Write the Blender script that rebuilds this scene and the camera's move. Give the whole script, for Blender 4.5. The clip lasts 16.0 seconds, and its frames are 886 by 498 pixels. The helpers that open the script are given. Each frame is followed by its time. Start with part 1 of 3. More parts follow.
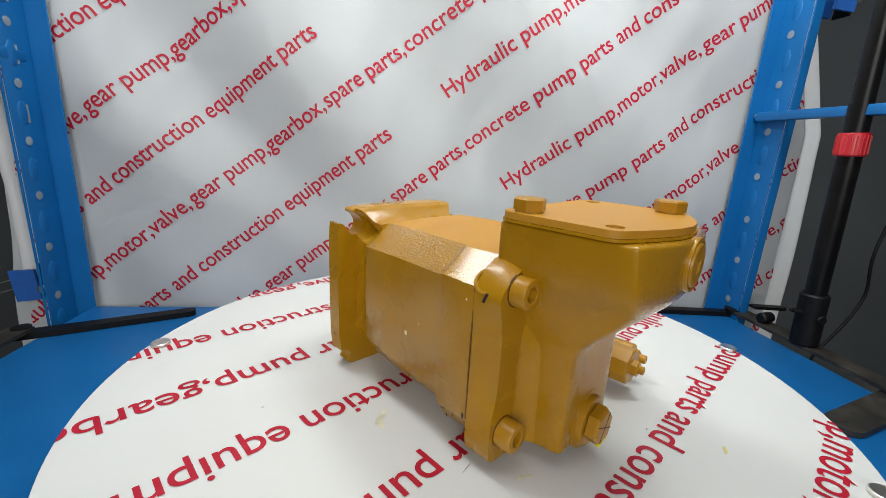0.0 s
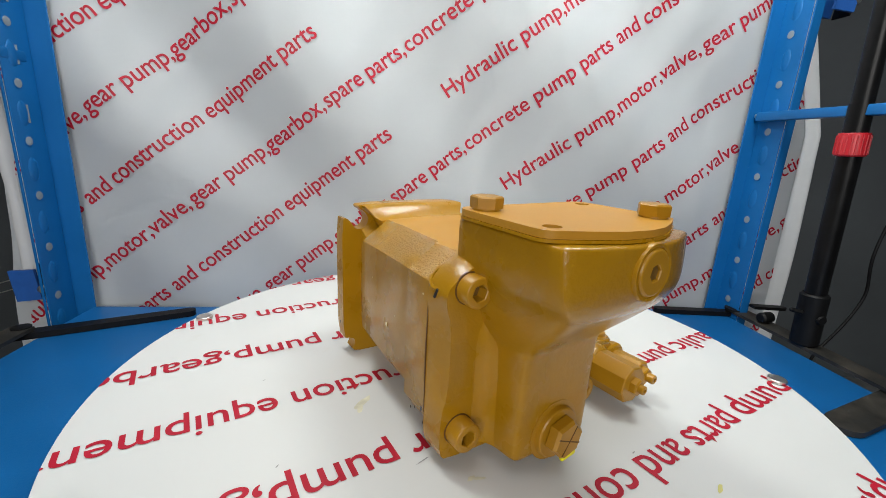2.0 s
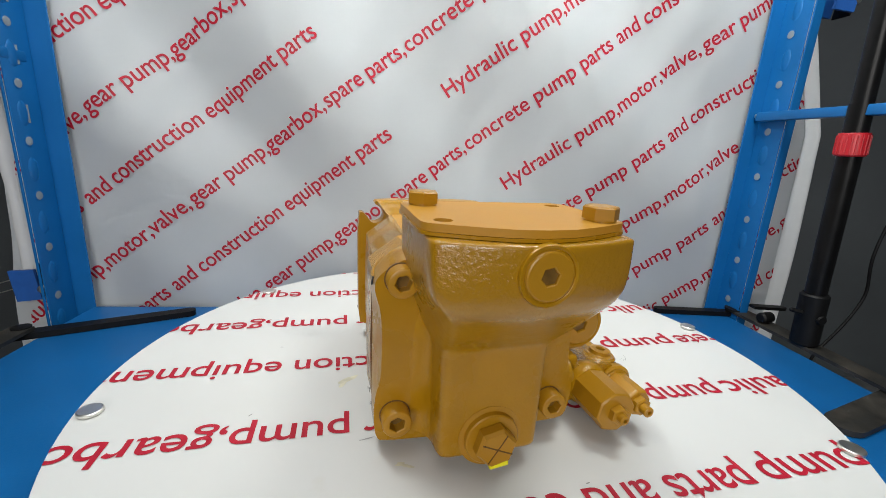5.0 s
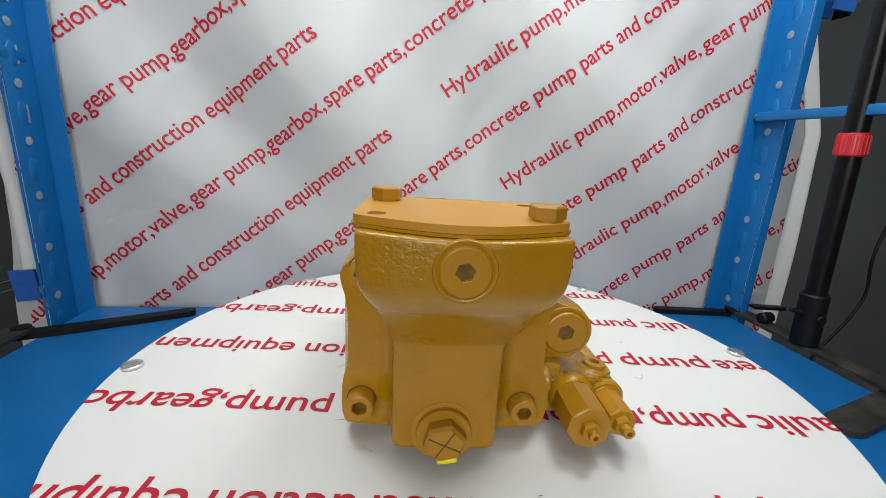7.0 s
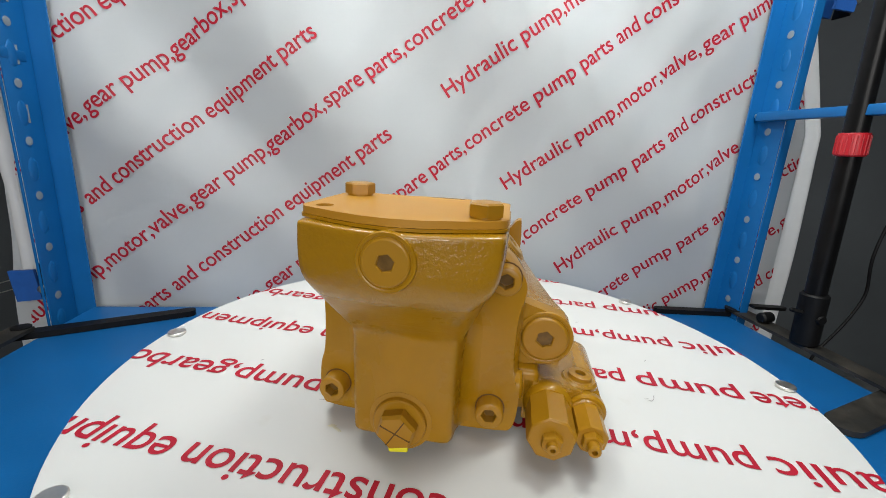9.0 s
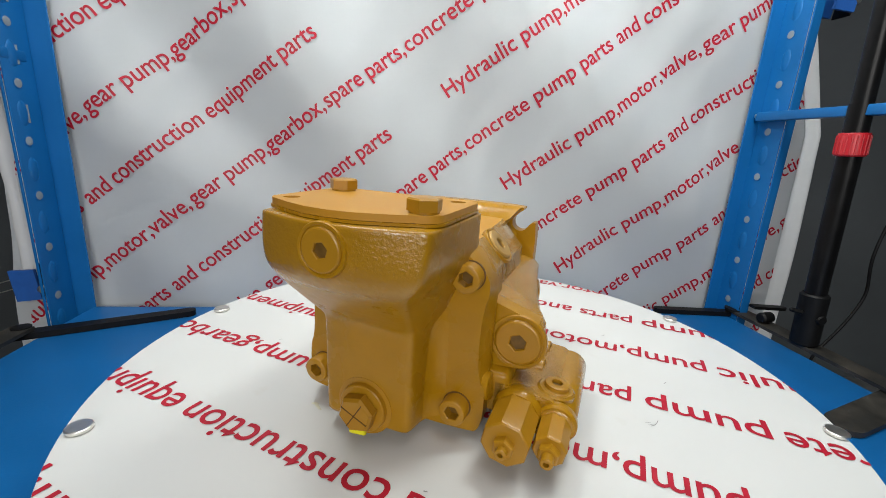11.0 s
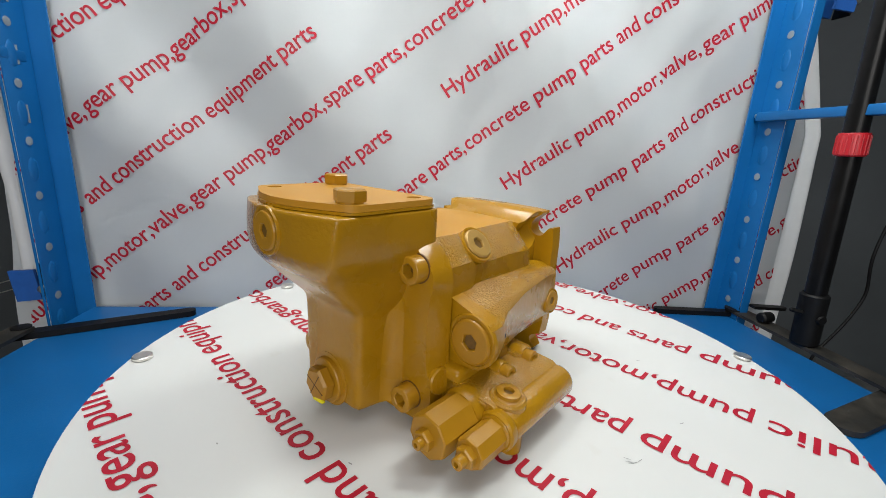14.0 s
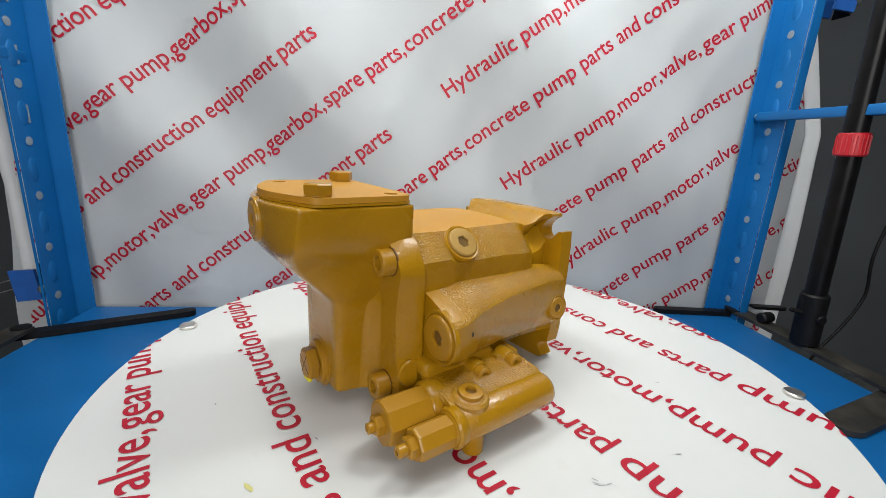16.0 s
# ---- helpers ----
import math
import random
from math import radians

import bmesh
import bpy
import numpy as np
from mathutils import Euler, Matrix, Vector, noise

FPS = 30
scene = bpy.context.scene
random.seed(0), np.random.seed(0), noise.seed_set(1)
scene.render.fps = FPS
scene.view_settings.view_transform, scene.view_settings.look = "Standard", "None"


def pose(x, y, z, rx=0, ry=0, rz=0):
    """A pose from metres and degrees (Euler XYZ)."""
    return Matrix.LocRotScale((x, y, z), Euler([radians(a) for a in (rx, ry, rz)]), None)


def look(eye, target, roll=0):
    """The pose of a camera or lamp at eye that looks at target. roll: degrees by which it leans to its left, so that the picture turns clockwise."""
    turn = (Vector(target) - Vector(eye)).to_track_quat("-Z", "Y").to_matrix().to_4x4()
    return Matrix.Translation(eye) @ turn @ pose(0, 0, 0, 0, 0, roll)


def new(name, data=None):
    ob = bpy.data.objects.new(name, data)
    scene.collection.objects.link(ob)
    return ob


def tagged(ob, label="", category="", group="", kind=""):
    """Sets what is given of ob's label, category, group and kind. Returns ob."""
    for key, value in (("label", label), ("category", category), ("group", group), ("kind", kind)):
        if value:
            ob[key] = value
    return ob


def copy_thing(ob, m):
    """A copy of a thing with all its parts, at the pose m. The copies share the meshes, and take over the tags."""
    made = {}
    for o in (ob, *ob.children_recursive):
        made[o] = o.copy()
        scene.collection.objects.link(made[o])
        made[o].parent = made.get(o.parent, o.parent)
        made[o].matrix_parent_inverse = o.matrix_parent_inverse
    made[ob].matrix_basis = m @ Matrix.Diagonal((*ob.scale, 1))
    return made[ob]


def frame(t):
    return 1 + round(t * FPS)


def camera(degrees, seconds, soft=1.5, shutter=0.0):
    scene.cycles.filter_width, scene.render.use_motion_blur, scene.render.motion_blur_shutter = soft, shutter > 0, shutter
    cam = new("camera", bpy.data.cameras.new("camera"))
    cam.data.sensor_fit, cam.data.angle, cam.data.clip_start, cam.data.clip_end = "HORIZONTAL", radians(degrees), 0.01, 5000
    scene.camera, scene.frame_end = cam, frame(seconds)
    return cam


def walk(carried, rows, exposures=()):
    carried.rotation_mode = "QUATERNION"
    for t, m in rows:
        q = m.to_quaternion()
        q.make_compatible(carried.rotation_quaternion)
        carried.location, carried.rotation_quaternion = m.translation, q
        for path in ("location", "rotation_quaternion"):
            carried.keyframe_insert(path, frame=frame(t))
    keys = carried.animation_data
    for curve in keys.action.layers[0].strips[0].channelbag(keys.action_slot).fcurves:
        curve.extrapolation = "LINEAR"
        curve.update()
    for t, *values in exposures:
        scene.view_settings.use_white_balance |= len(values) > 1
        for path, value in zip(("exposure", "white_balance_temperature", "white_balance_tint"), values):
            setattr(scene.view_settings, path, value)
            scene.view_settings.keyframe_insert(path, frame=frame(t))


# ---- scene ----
EYE = Vector((0.0, -0.45, 0.2522))
AHEAD = Vector((-0.07689, 0.96589, -0.24728))
VIEW = look(EYE, EYE + AHEAD, 3.1416)
cam = camera(94.12, 16.0, 0.8)
walk(cam, [(0.0, VIEW), (16.0, VIEW)], [(0.0, 0.0), (16.0, 0.0)])

# ---- light ----
ROOM = (-1.9, 2.3, -2.3, 1.75, -0.86, 1.9)      # x0 x1 y0 y1 z0 z1
world = bpy.data.worlds.new("world")
scene.world = world
world.use_nodes = True
world.node_tree.nodes["Background"].inputs[0].default_value = (0.8, 0.9, 1.0, 1)
world.node_tree.nodes["Background"].inputs[1].default_value = 0.02


def area(name, eye, target, sx, sy, power, color):
    d = bpy.data.lights.new(name, "AREA")
    d.shape, d.size, d.size_y, d.energy, d.color = "RECTANGLE", sx, sy, power, color
    o = new(name, d)
    o.matrix_world = look(eye, target)
    return o


# two lamps on the light stands, two tall soft boxes behind the camera, a ceiling panel over the table
area("lamp_stand_left", (-0.36, 0.05, 1.0), (-0.12, 0.42, 0.3), 0.3, 0.2, 5.2, (0.96, 1.0, 0.955))
area("lamp_stand_right", (0.32, 0.12, 1.0), (0.2, 0.5, 0.3), 0.3, 0.2, 6.0, (0.96, 1.0, 0.955))
area("lamp_soft_box_left", (-0.36, -2.1, 0.72), (0.0, 0.4, 0.25), 0.36, 0.95, 13.0, (1.0, 0.985, 0.95))
area("lamp_soft_box_right", (0.36, -2.1, 0.72), (0.1, 0.4, 0.25), 0.32, 0.9, 12.0, (1.0, 0.985, 0.95))
area("lamp_ceiling", (0.05, -0.42, 1.86), (0.05, -0.1, 0.2), 1.3, 0.6, 11.0, (0.97, 0.99, 1.0))


# ---- materials ----
def material(name, color, rough=0.5, metal=0.0, vary=0.1, scale=30.0, bump=0.0, bump_scale=200.0,
             fine=0.0, coat=0.0, spec=0.5, second=None, mask=(0.62, 0.7), mask_scale=9.0, rough_vary=0.1):
    m = bpy.data.materials.new(name)
    m.use_nodes = True
    nt = m.node_tree
    b = nt.nodes["Principled BSDF"]
    n, k = nt.nodes.new, nt.links.new
    tc = n("ShaderNodeTexCoord")
    a = n("ShaderNodeTexNoise")
    a.inputs["Scale"].default_value, a.inputs["Detail"].default_value = scale, 6
    k(tc.outputs["Object"], a.inputs["Vector"])
    r = n("ShaderNodeValToRGB")
    lo = [c * (1 - vary) for c in color]
    hi = [min(1, c * (1 + vary)) for c in color]
    r.color_ramp.elements[0].position, r.color_ramp.elements[1].position = 0.3, 0.7
    r.color_ramp.elements[0].color, r.color_ramp.elements[1].color = (*lo, 1), (*hi, 1)
    k(a.outputs["Fac"], r.inputs["Fac"])
    out = r.outputs["Color"]
    if second:
        c = n("ShaderNodeTexNoise")
        c.inputs["Scale"].default_value, c.inputs["Detail"].default_value = mask_scale, 8
        k(tc.outputs["Object"], c.inputs["Vector"])
        q = n("ShaderNodeValToRGB")
        q.color_ramp.elements[0].position, q.color_ramp.elements[1].position = mask
        k(c.outputs["Fac"], q.inputs["Fac"])
        x = n("ShaderNodeMix")
        x.data_type = "RGBA"
        k(q.outputs["Color"], x.inputs[0])
        k(out, x.inputs[6])
        x.inputs[7].default_value = (*second, 1)
        out = x.outputs[2]
    k(out, b.inputs["Base Color"])
    mr = n("ShaderNodeMapRange")
    mr.inputs[3].default_value, mr.inputs[4].default_value = max(0.02, rough - rough_vary), min(1, rough + rough_vary)
    k(a.outputs["Fac"], mr.inputs[0])
    k(mr.outputs[0], b.inputs["Roughness"])
    b.inputs["Metallic"].default_value = metal
    b.inputs["Specular IOR Level"].default_value = spec
    b.inputs["Coat Weight"].default_value = coat
    b.inputs["Coat Roughness"].default_value = 0.1
    if bump or fine:
        e = n("ShaderNodeTexNoise")
        e.inputs["Scale"].default_value, e.inputs["Detail"].default_value = bump_scale, 4
        k(tc.outputs["Object"], e.inputs["Vector"])
        bp = n("ShaderNodeBump")
        bp.inputs["Strength"].default_value, bp.inputs["Distance"].default_value = bump, 0.002
        k(e.outputs["Fac"], bp.inputs["Height"])
        if fine:
            e2 = n("ShaderNodeTexNoise")
            e2.inputs["Scale"].default_value, e2.inputs["Detail"].default_value = bump_scale * 4, 3
            k(tc.outputs["Object"], e2.inputs["Vector"])
            bp2 = n("ShaderNodeBump")
            bp2.inputs["Strength"].default_value, bp2.inputs["Distance"].default_value = fine, 0.0006
            k(e2.outputs["Fac"], bp2.inputs["Height"])
            k(bp.outputs["Normal"], bp2.inputs["Normal"])
            bp = bp2
        k(bp.outputs["Normal"], b.inputs["Normal"])
    return m


OCHRE = (0.36, 0.177, 0.004)
M_PAINT = material("ochre_paint", OCHRE, 0.28, vary=0.07, scale=25, bump=0.2, bump_scale=110, fine=0.14, coat=0.18, spec=0.3, rough_vary=0.06)
M_CAST = material("ochre_paint_on_rough_casting", OCHRE, 0.2, vary=0.08, scale=40, bump=0.7, bump_scale=420, fine=0.15, coat=0.6, spec=0.5, rough_vary=0.05)
M_PEEL = material("ochre_paint_orange_peel", OCHRE, 0.22, vary=0.06, scale=30, bump=0.38, bump_scale=300, fine=0.1, coat=0.5, rough_vary=0.05)
M_SMOOTH = material("ochre_paint_on_machined_steel", (0.37, 0.18, 0.007), 0.32, vary=0.04, scale=20, bump=0.05, bump_scale=150, fine=0.05, rough_vary=0.05)
# satin finish; its lighter ochre also carries the overhead light on upward faces
M_TOP = material("satin_ochre_paint_with_top_light", (0.46, 0.222, 0.02), 0.42, spec=0.35, vary=0.05, scale=14, bump=0.03, bump_scale=90, fine=0.08, rough_vary=0.05)
M_SHINY = material("thin_paint_on_plug", (0.40, 0.235, 0.055), 0.33, metal=0.2, vary=0.1, scale=60, bump=0.08, fine=0.1)
# floors of sockets, holes and bores: ochre darkened to hold the recess's shade
M_HOLE = material("painted_socket_with_recess_shade", (0.15, 0.078, 0.014), 0.35, metal=0.1, vary=0.3, scale=200, rough_vary=0.15)
M_CHIP = material("bare_dark_metal_chip", (0.03, 0.03, 0.035), 0.5, metal=0.5, vary=0.3)
M_SPOT = material("pale_paint_fleck", (0.8, 0.68, 0.42), 0.5)
M_YELLOW = material("yellow_marker_paint", (0.8, 0.75, 0.01), 0.45, vary=0.08, scale=300, bump=0.2)
M_SCORE_SHADE = material("scored_line_seam_and_shade", (0.1, 0.042, 0.006), 0.6)
M_DISC = material("white_vinyl_sheet", (0.63, 0.636, 0.626), 0.38, vary=0.025, scale=5, bump=0.05, bump_scale=7, fine=0.03,
                  second=(0.58, 0.57, 0.53), mask=(0.66, 0.8), mask_scale=16)
M_BANNER = material("white_banner_cloth", (0.79, 0.815, 0.84), 0.40, vary=0.02, scale=4, bump=0.06, bump_scale=6, fine=0.05)
M_RED = material("red_print", (0.40, 0.010, 0.028), 0.45, spec=0.25, vary=0.1, scale=60, rough_vary=0.05)
M_BLUE = material("blue_powder_coat", (0.004, 0.113, 0.335), 0.42, spec=0.35, vary=0.08, scale=12, bump=0.06, bump_scale=300, fine=0.1, rough_vary=0.08)
M_BLACK = material("black_anodised_tube", (0.004, 0.004, 0.0042), 0.33, spec=0.22, vary=0.2, scale=50, rough_vary=0.1)
M_RUBBER = material("black_plastic", (0.004, 0.004, 0.0043), 0.5, spec=0.22, vary=0.2, scale=80, bump=0.1, fine=0.2)
M_DUSTY = material("dusty_black_steel", (0.018, 0.017, 0.015), 0.5, spec=0.35, vary=0.3, scale=30, second=(0.05, 0.044, 0.036), mask=(0.45, 0.75), mask_scale=25, bump=0.1, fine=0.1)
M_REDPLASTIC = material("red_plastic_collar", (0.42, 0.012, 0.02), 0.35, vary=0.1, scale=60)
M_CLAMP = material("blue_plastic_clamp", (0.02, 0.11, 0.42), 0.4, vary=0.08, scale=60)
M_STEEL = material("nickel_plated_steel", (0.78, 0.76, 0.71), 0.34, metal=1.0, vary=0.08, scale=80, rough_vary=0.08)
M_WHITE = material("white_plastic_pipe", (0.75, 0.76, 0.77), 0.4, vary=0.04, scale=20, bump=0.1, bump_scale=12)
M_WALL = material("dark_grey_wall", (0.12, 0.133, 0.142), 0.75, vary=0.1, scale=3, bump=0.1, bump_scale=150)
M_ROOM = material("grey_painted_wall", (0.35, 0.36, 0.37), 0.8, vary=0.08, scale=2, bump=0.05, bump_scale=100)
M_CEIL = material("white_ceiling", (0.75, 0.75, 0.75), 0.8, vary=0.03, scale=2)
M_FLOOR = material("grey_concrete_floor", (0.2, 0.2, 0.2), 0.6, vary=0.15, scale=4, bump=0.1, bump_scale=40)
M_SMUDGE = material("oil_smudge", (0.64, 0.62, 0.48), 0.4, vary=0.2, scale=80)
M_OLIVE = material("yellow_green_smear", (0.6, 0.56, 0.2), 0.4, vary=0.2, scale=80)
M_SCRATCH = material("grey_scuff", (0.3, 0.3, 0.3), 0.5, vary=0.3, scale=80)


# ---- mesh helpers ----
def finish(name, bm, mat, smooth=35.0):
    bmesh.ops.recalc_face_normals(bm, faces=bm.faces[:])
    me = bpy.data.meshes.new(name)
    bm.to_mesh(me)
    bm.free()
    me.materials.append(mat)
    if smooth:
        me.polygons.foreach_set("use_smooth", [True] * len(me.polygons))
        me.set_sharp_from_angle(angle=radians(smooth))
    return me


def part(name, bm, mat, parent, label="", smooth=35.0):
    ob = new(name, finish(name, bm, mat, smooth))
    ob.parent = parent
    return tagged(ob, label)


def thing(name, bm, mat, label, category, group="", kind="", smooth=35.0):
    return tagged(new(name, finish(name, bm, mat, smooth)), label, category, group, kind)


def base(name, m, label, category, group="", kind=""):
    ob = new(name)
    ob.empty_display_size = 0.02
    ob.matrix_world = m
    return tagged(ob, label, category, group, kind)


def soften(bm, width, segments=2, angle=20.0):
    es = [e for e in bm.edges if len(e.link_faces) == 2 and e.calc_face_angle(0) > radians(angle)]
    if es:
        bmesh.ops.bevel(bm, geom=es, offset=width, segments=segments, profile=0.5, affect="EDGES", clamp_overlap=True)
    return bm


def box(x0, x1, y0, y1, z0, z1, bevel=0.0, segments=2, bm=None):
    out = bm or bmesh.new()
    g = bmesh.ops.create_cube(out, size=1.0)["verts"]
    bmesh.ops.scale(out, vec=(x1 - x0, y1 - y0, z1 - z0), verts=g)
    bmesh.ops.translate(out, vec=((x0 + x1) / 2, (y0 + y1) / 2, (z0 + z1) / 2), verts=g)
    if bevel:
        soften(out, bevel, segments)
    return out


def loft(sections, cap=True, bm=None):
    """Rings of equal length, each a list of points, joined into a skin."""
    out = bm or bmesh.new()
    rings = [[out.verts.new(p) for p in s] for s in sections]
    n = len(rings[0])
    for a, b in zip(rings, rings[1:]):
        for i in range(n):
            out.faces.new((a[i], a[(i + 1) % n], b[(i + 1) % n], b[i]))
    if cap:
        out.faces.new(rings[0][::-1])
        out.faces.new(rings[-1])
    return out


def aim(p, direction):
    return Matrix.Translation(p) @ Vector(direction).to_track_quat("Z", "Y").to_matrix().to_4x4()


def lathe(profile, m=Matrix(), sides=32, turn=0.0, bm=None):
    """Turns (radius, height) pairs about z and sets them by m; first and last rings are closed."""
    out = bm or bmesh.new()
    rings = [[m @ Vector((r * math.cos(turn + 2 * math.pi * i / sides), r * math.sin(turn + 2 * math.pi * i / sides), h))
              for i in range(sides)] for r, h in profile]
    return loft(rings, True, out)


def rod(a, b, r, sides=20, bm=None, bevel=0.0):
    a, b = Vector(a), Vector(b)
    h = (b - a).length
    c = min(bevel, r * 0.4)
    prof = [(r - c, 0), (r, c), (r, h - c), (r - c, h)] if bevel else [(r, 0), (r, h)]
    return lathe(prof, aim(a, b - a), sides, bm=bm)


def prism(poly, place, depth, bevel=0.0, segments=2):
    """An outline of (a, b) pairs pushed through depth; place(a, b, d) gives the point."""
    bm = loft([[place(a, b, 0) for a, b in poly], [place(a, b, depth) for a, b in poly]])
    if bevel:
        soften(bm, bevel, segments)
    return bm


def socket(m, r, hexr, depth, height, sides=32):
    """A round head with a hexagon socket, its face at z = height of m."""
    bm = bmesh.new()
    hexa = [(hexr * math.cos(math.pi / 3 * i), hexr * math.sin(math.pi / 3 * i)) for i in range(6)]

    def hexpoint(i):
        f = i * 6 / sides
        k, q = int(f) % 6, f - int(f)
        a, b = hexa[k], hexa[(k + 1) % 6]
        return a[0] + (b[0] - a[0]) * q, a[1] + (b[1] - a[1]) * q

    def ring(rr, z):
        return [m @ Vector((rr * math.cos(2 * math.pi * i / sides), rr * math.sin(2 * math.pi * i / sides), z)) for i in range(sides)]

    def hring(z, s=1.0):
        return [m @ Vector((hexpoint(i)[0] * s, hexpoint(i)[1] * s, z)) for i in range(sides)]
    c = r * 0.1
    return loft([ring(r, 0), ring(r, height - c), ring(r - c * 0.4, height - c * 0.3), ring(r - c, height),
                 hring(height, 1.12), hring(height - 0.0006), hring(height - depth)], True, bm)


# ---- room ----
x0, x1, y0, y1, z0, z1 = ROOM
for nm, b in (("floor", (x0, x1, y0, y1, z0 - 0.1, z0)), ("ceiling", (x0, x1, y0, y1, z1, z1 + 0.1)),
              ("wall_north", (x0, x1, y1, y1 + 0.1, z0, z1)), ("wall_south", (x0, x1, y0 - 0.1, y0, z0, z1)),
              ("wall_west", (x0 - 0.1, x0, y0 - 0.1, y1 + 0.1, z0, z1)), ("wall_east", (x1, x1 + 0.1, y0 - 0.1, y1 + 0.1, z0, z1))):
    mat = {"floor": M_FLOOR, "ceiling": M_CEIL, "wall_south": M_ROOM}.get(nm, M_WALL)
    text = {"floor": "grey concrete floor under the table", "ceiling": "plain white ceiling above the table",
            "wall_south": "plain grey painted wall"}.get(nm, "dark grey painted wall behind the rack")
    thing(nm, box(*b), mat, text, "wall" if "wall" in nm else nm, kind="structure")

# ---- the booth: blue rack, table top, banner ----
ZT = -0.088
BOOTH = pose(-0.724, 0.2286, ZT, 0, 0, 11.95)
WIDE = 1.29


def set_in_booth(ob):
    ob.matrix_world = BOOTH
    return ob


# table top
tb = box(0.0, WIDE + 0.03, -0.95, 0.004, -0.03, 0.0, 0.003)
table = base("work_table", BOOTH, "blue powder-coated steel work table under the turntable", "table")
part("tabletop", tb, M_BLUE, table)
for x in (0.03, WIDE - 0.07):
    for y in (-0.93, -0.02):
        lg = box(x, x + 0.04, y, y + 0.04, z0 - ZT, -0.0305, 0.002)
        part("leg", lg, M_BLUE, table)


# uprights: an angle section with a row of round and long holes in its side leg
def upright(side):
    s = 1 if side == "left" else -1
    xo = 0.003 if side == "left" else WIDE + 0.004
    wide = 0.035 if side == "left" else 0.029
    top, low = 1.25, z0 - ZT
    root = base("rack_upright", BOOTH, "blue perforated steel rack upright at the edge of the table", "rack upright", "uprights of the rack")

    def slab(name, xa, xb, ya, yb, mat):
        part(name, box(min(xa, xb), max(xa, xb), ya, yb, low, top, 0.0006, 1), mat, root)
    xs = xo - s * wide
    slab("back_leg", xo, xs, 0.0025, 0.005, M_BLUE)
    slab("side_leg", xs, xs - s * 0.0025, -0.056, 0.005, M_BLUE)
    slab("lip", xs - s * 0.003, xs - s * (0.003 if side == "left" else 0.018) - s * 0.004, -0.058, -0.0555, M_BLUE)
    for i in range(15):
        z = 0.037 + 0.0903 * (i - 1)
        yh = -0.033 if side == "left" else -0.024
        m = aim((xs + s * 0.0002, yh, z), (s, 0, 0))
        part("hole", lathe([(0.0072, 0), (0.0072, 0.0006), (0.0064, 0.0008)], m, 16), M_HOLEPALE, root)
        part("hole_rim", lathe([(0.0088, 0), (0.0088, 0.0004), (0.0076, 0.0005)], m, 16), M_BLUE, root)
        raised = Matrix.Translation((xs, yh - 0.001, z + 0.044)) @ Matrix.Diagonal((1, 0.5, 1, 1)) @ aim((0, 0, 0), (s, 0, 0))
        part("emboss", lathe([(0.0200, 0), (0.0185, 0.0006), (0.014, 0.0013), (0.006, 0.0017), (0.001, 0.0018)], raised, 20), M_BLUE, root, smooth=70)
        sl = box(min(xs, xs + s * 0.0008), max(xs, xs + s * 0.0008), yh + 0.0065, yh + 0.0105, z + 0.029, z + 0.058, 0.0003, 1)
        part("slot", sl, M_HOLEPALE if side == "left" and i > 3 else M_BLUE, root)
    return root


M_HOLEPALE = material("hole_onto_pale_cloth", (0.21, 0.245, 0.28), 0.6, vary=0.1)
upright("left")
upright("right")


def side_beam(x, z, y0b, y1b):
    bm = box(x - 0.009, x + 0.009, y0b, y1b, z - 0.0085, z + 0.0085, 0.002)
    root = set_in_booth(thing("side_beam", bm, M_BLUE, "blue steel side beam hooked onto the rack upright", "rack beam", "side beams of the rack"))
    part("bolt", lathe([(0.005, 0), (0.005, 0.003), (0.003, 0.004)], aim((x, y1b + 0.004, z + 0.002), (0, -1, 0)) @ pose(0, 0, -0.004), 12), M_STEEL, root, "small zinc bolt")


side_beam(-0.040, 0.441, -0.6, -0.008)
side_beam(WIDE + 0.021, 0.427, -0.6, -0.008)


# banner: waves in the cloth
def wave(s, z):
    fold = 0.0100 * math.sin(14.5 * (s * 0.80 + z * 0.70) + 1.2 + 1.1 * math.sin(3.1 * s - 2.0 * z))
    fold += 0.0042 * math.sin(25 * (s * 0.62 + z * 0.80) + 1.0 + 1.6 * math.sin(4.0 * z + 2.2 * s))
    fold += 0.0013 * math.sin(58 * (s * 0.9 - z * 0.3) + 2.0 * math.sin(6.0 * z))
    hold = min(1.0, 0.25 + 9 * max(0.0, min(abs(s + 0.02), WIDE + 0.02 - s))) * min(1.0, 0.5 + 1.5 * abs(z))
    return max(fold * hold, -0.0125)


def banner_point(s, z, out=0.0):
    return Vector((s, 0.020 + wave(s, z) - out, z))


bm = bmesh.new()
nx, nz = 170, 90
BX0, BX1, BZ0, BZ1 = -0.125, 1.44, -0.30, 1.15


def right_edge(z):
    """The cloth hangs free beside the rack, narrower towards its clamped head."""
    return 1.482 - 0.028 * (z - 0.234) if z < 0.40 else 1.4774 - 0.345 * (z - 0.40)


def banner_edge(f, z):
    """The cloth is wider at its foot than at its head."""
    left = BX0 - 0.06 * max(0.0, 0.3 - z) * (1 - f)
    return left + (BX1 - BX0) * f if f < 0.9 else left + (BX1 - BX0) * 0.9 + (max(1.33, right_edge(z)) - BX0 - (BX1 - BX0) * 0.9) * (f - 0.9) * 10


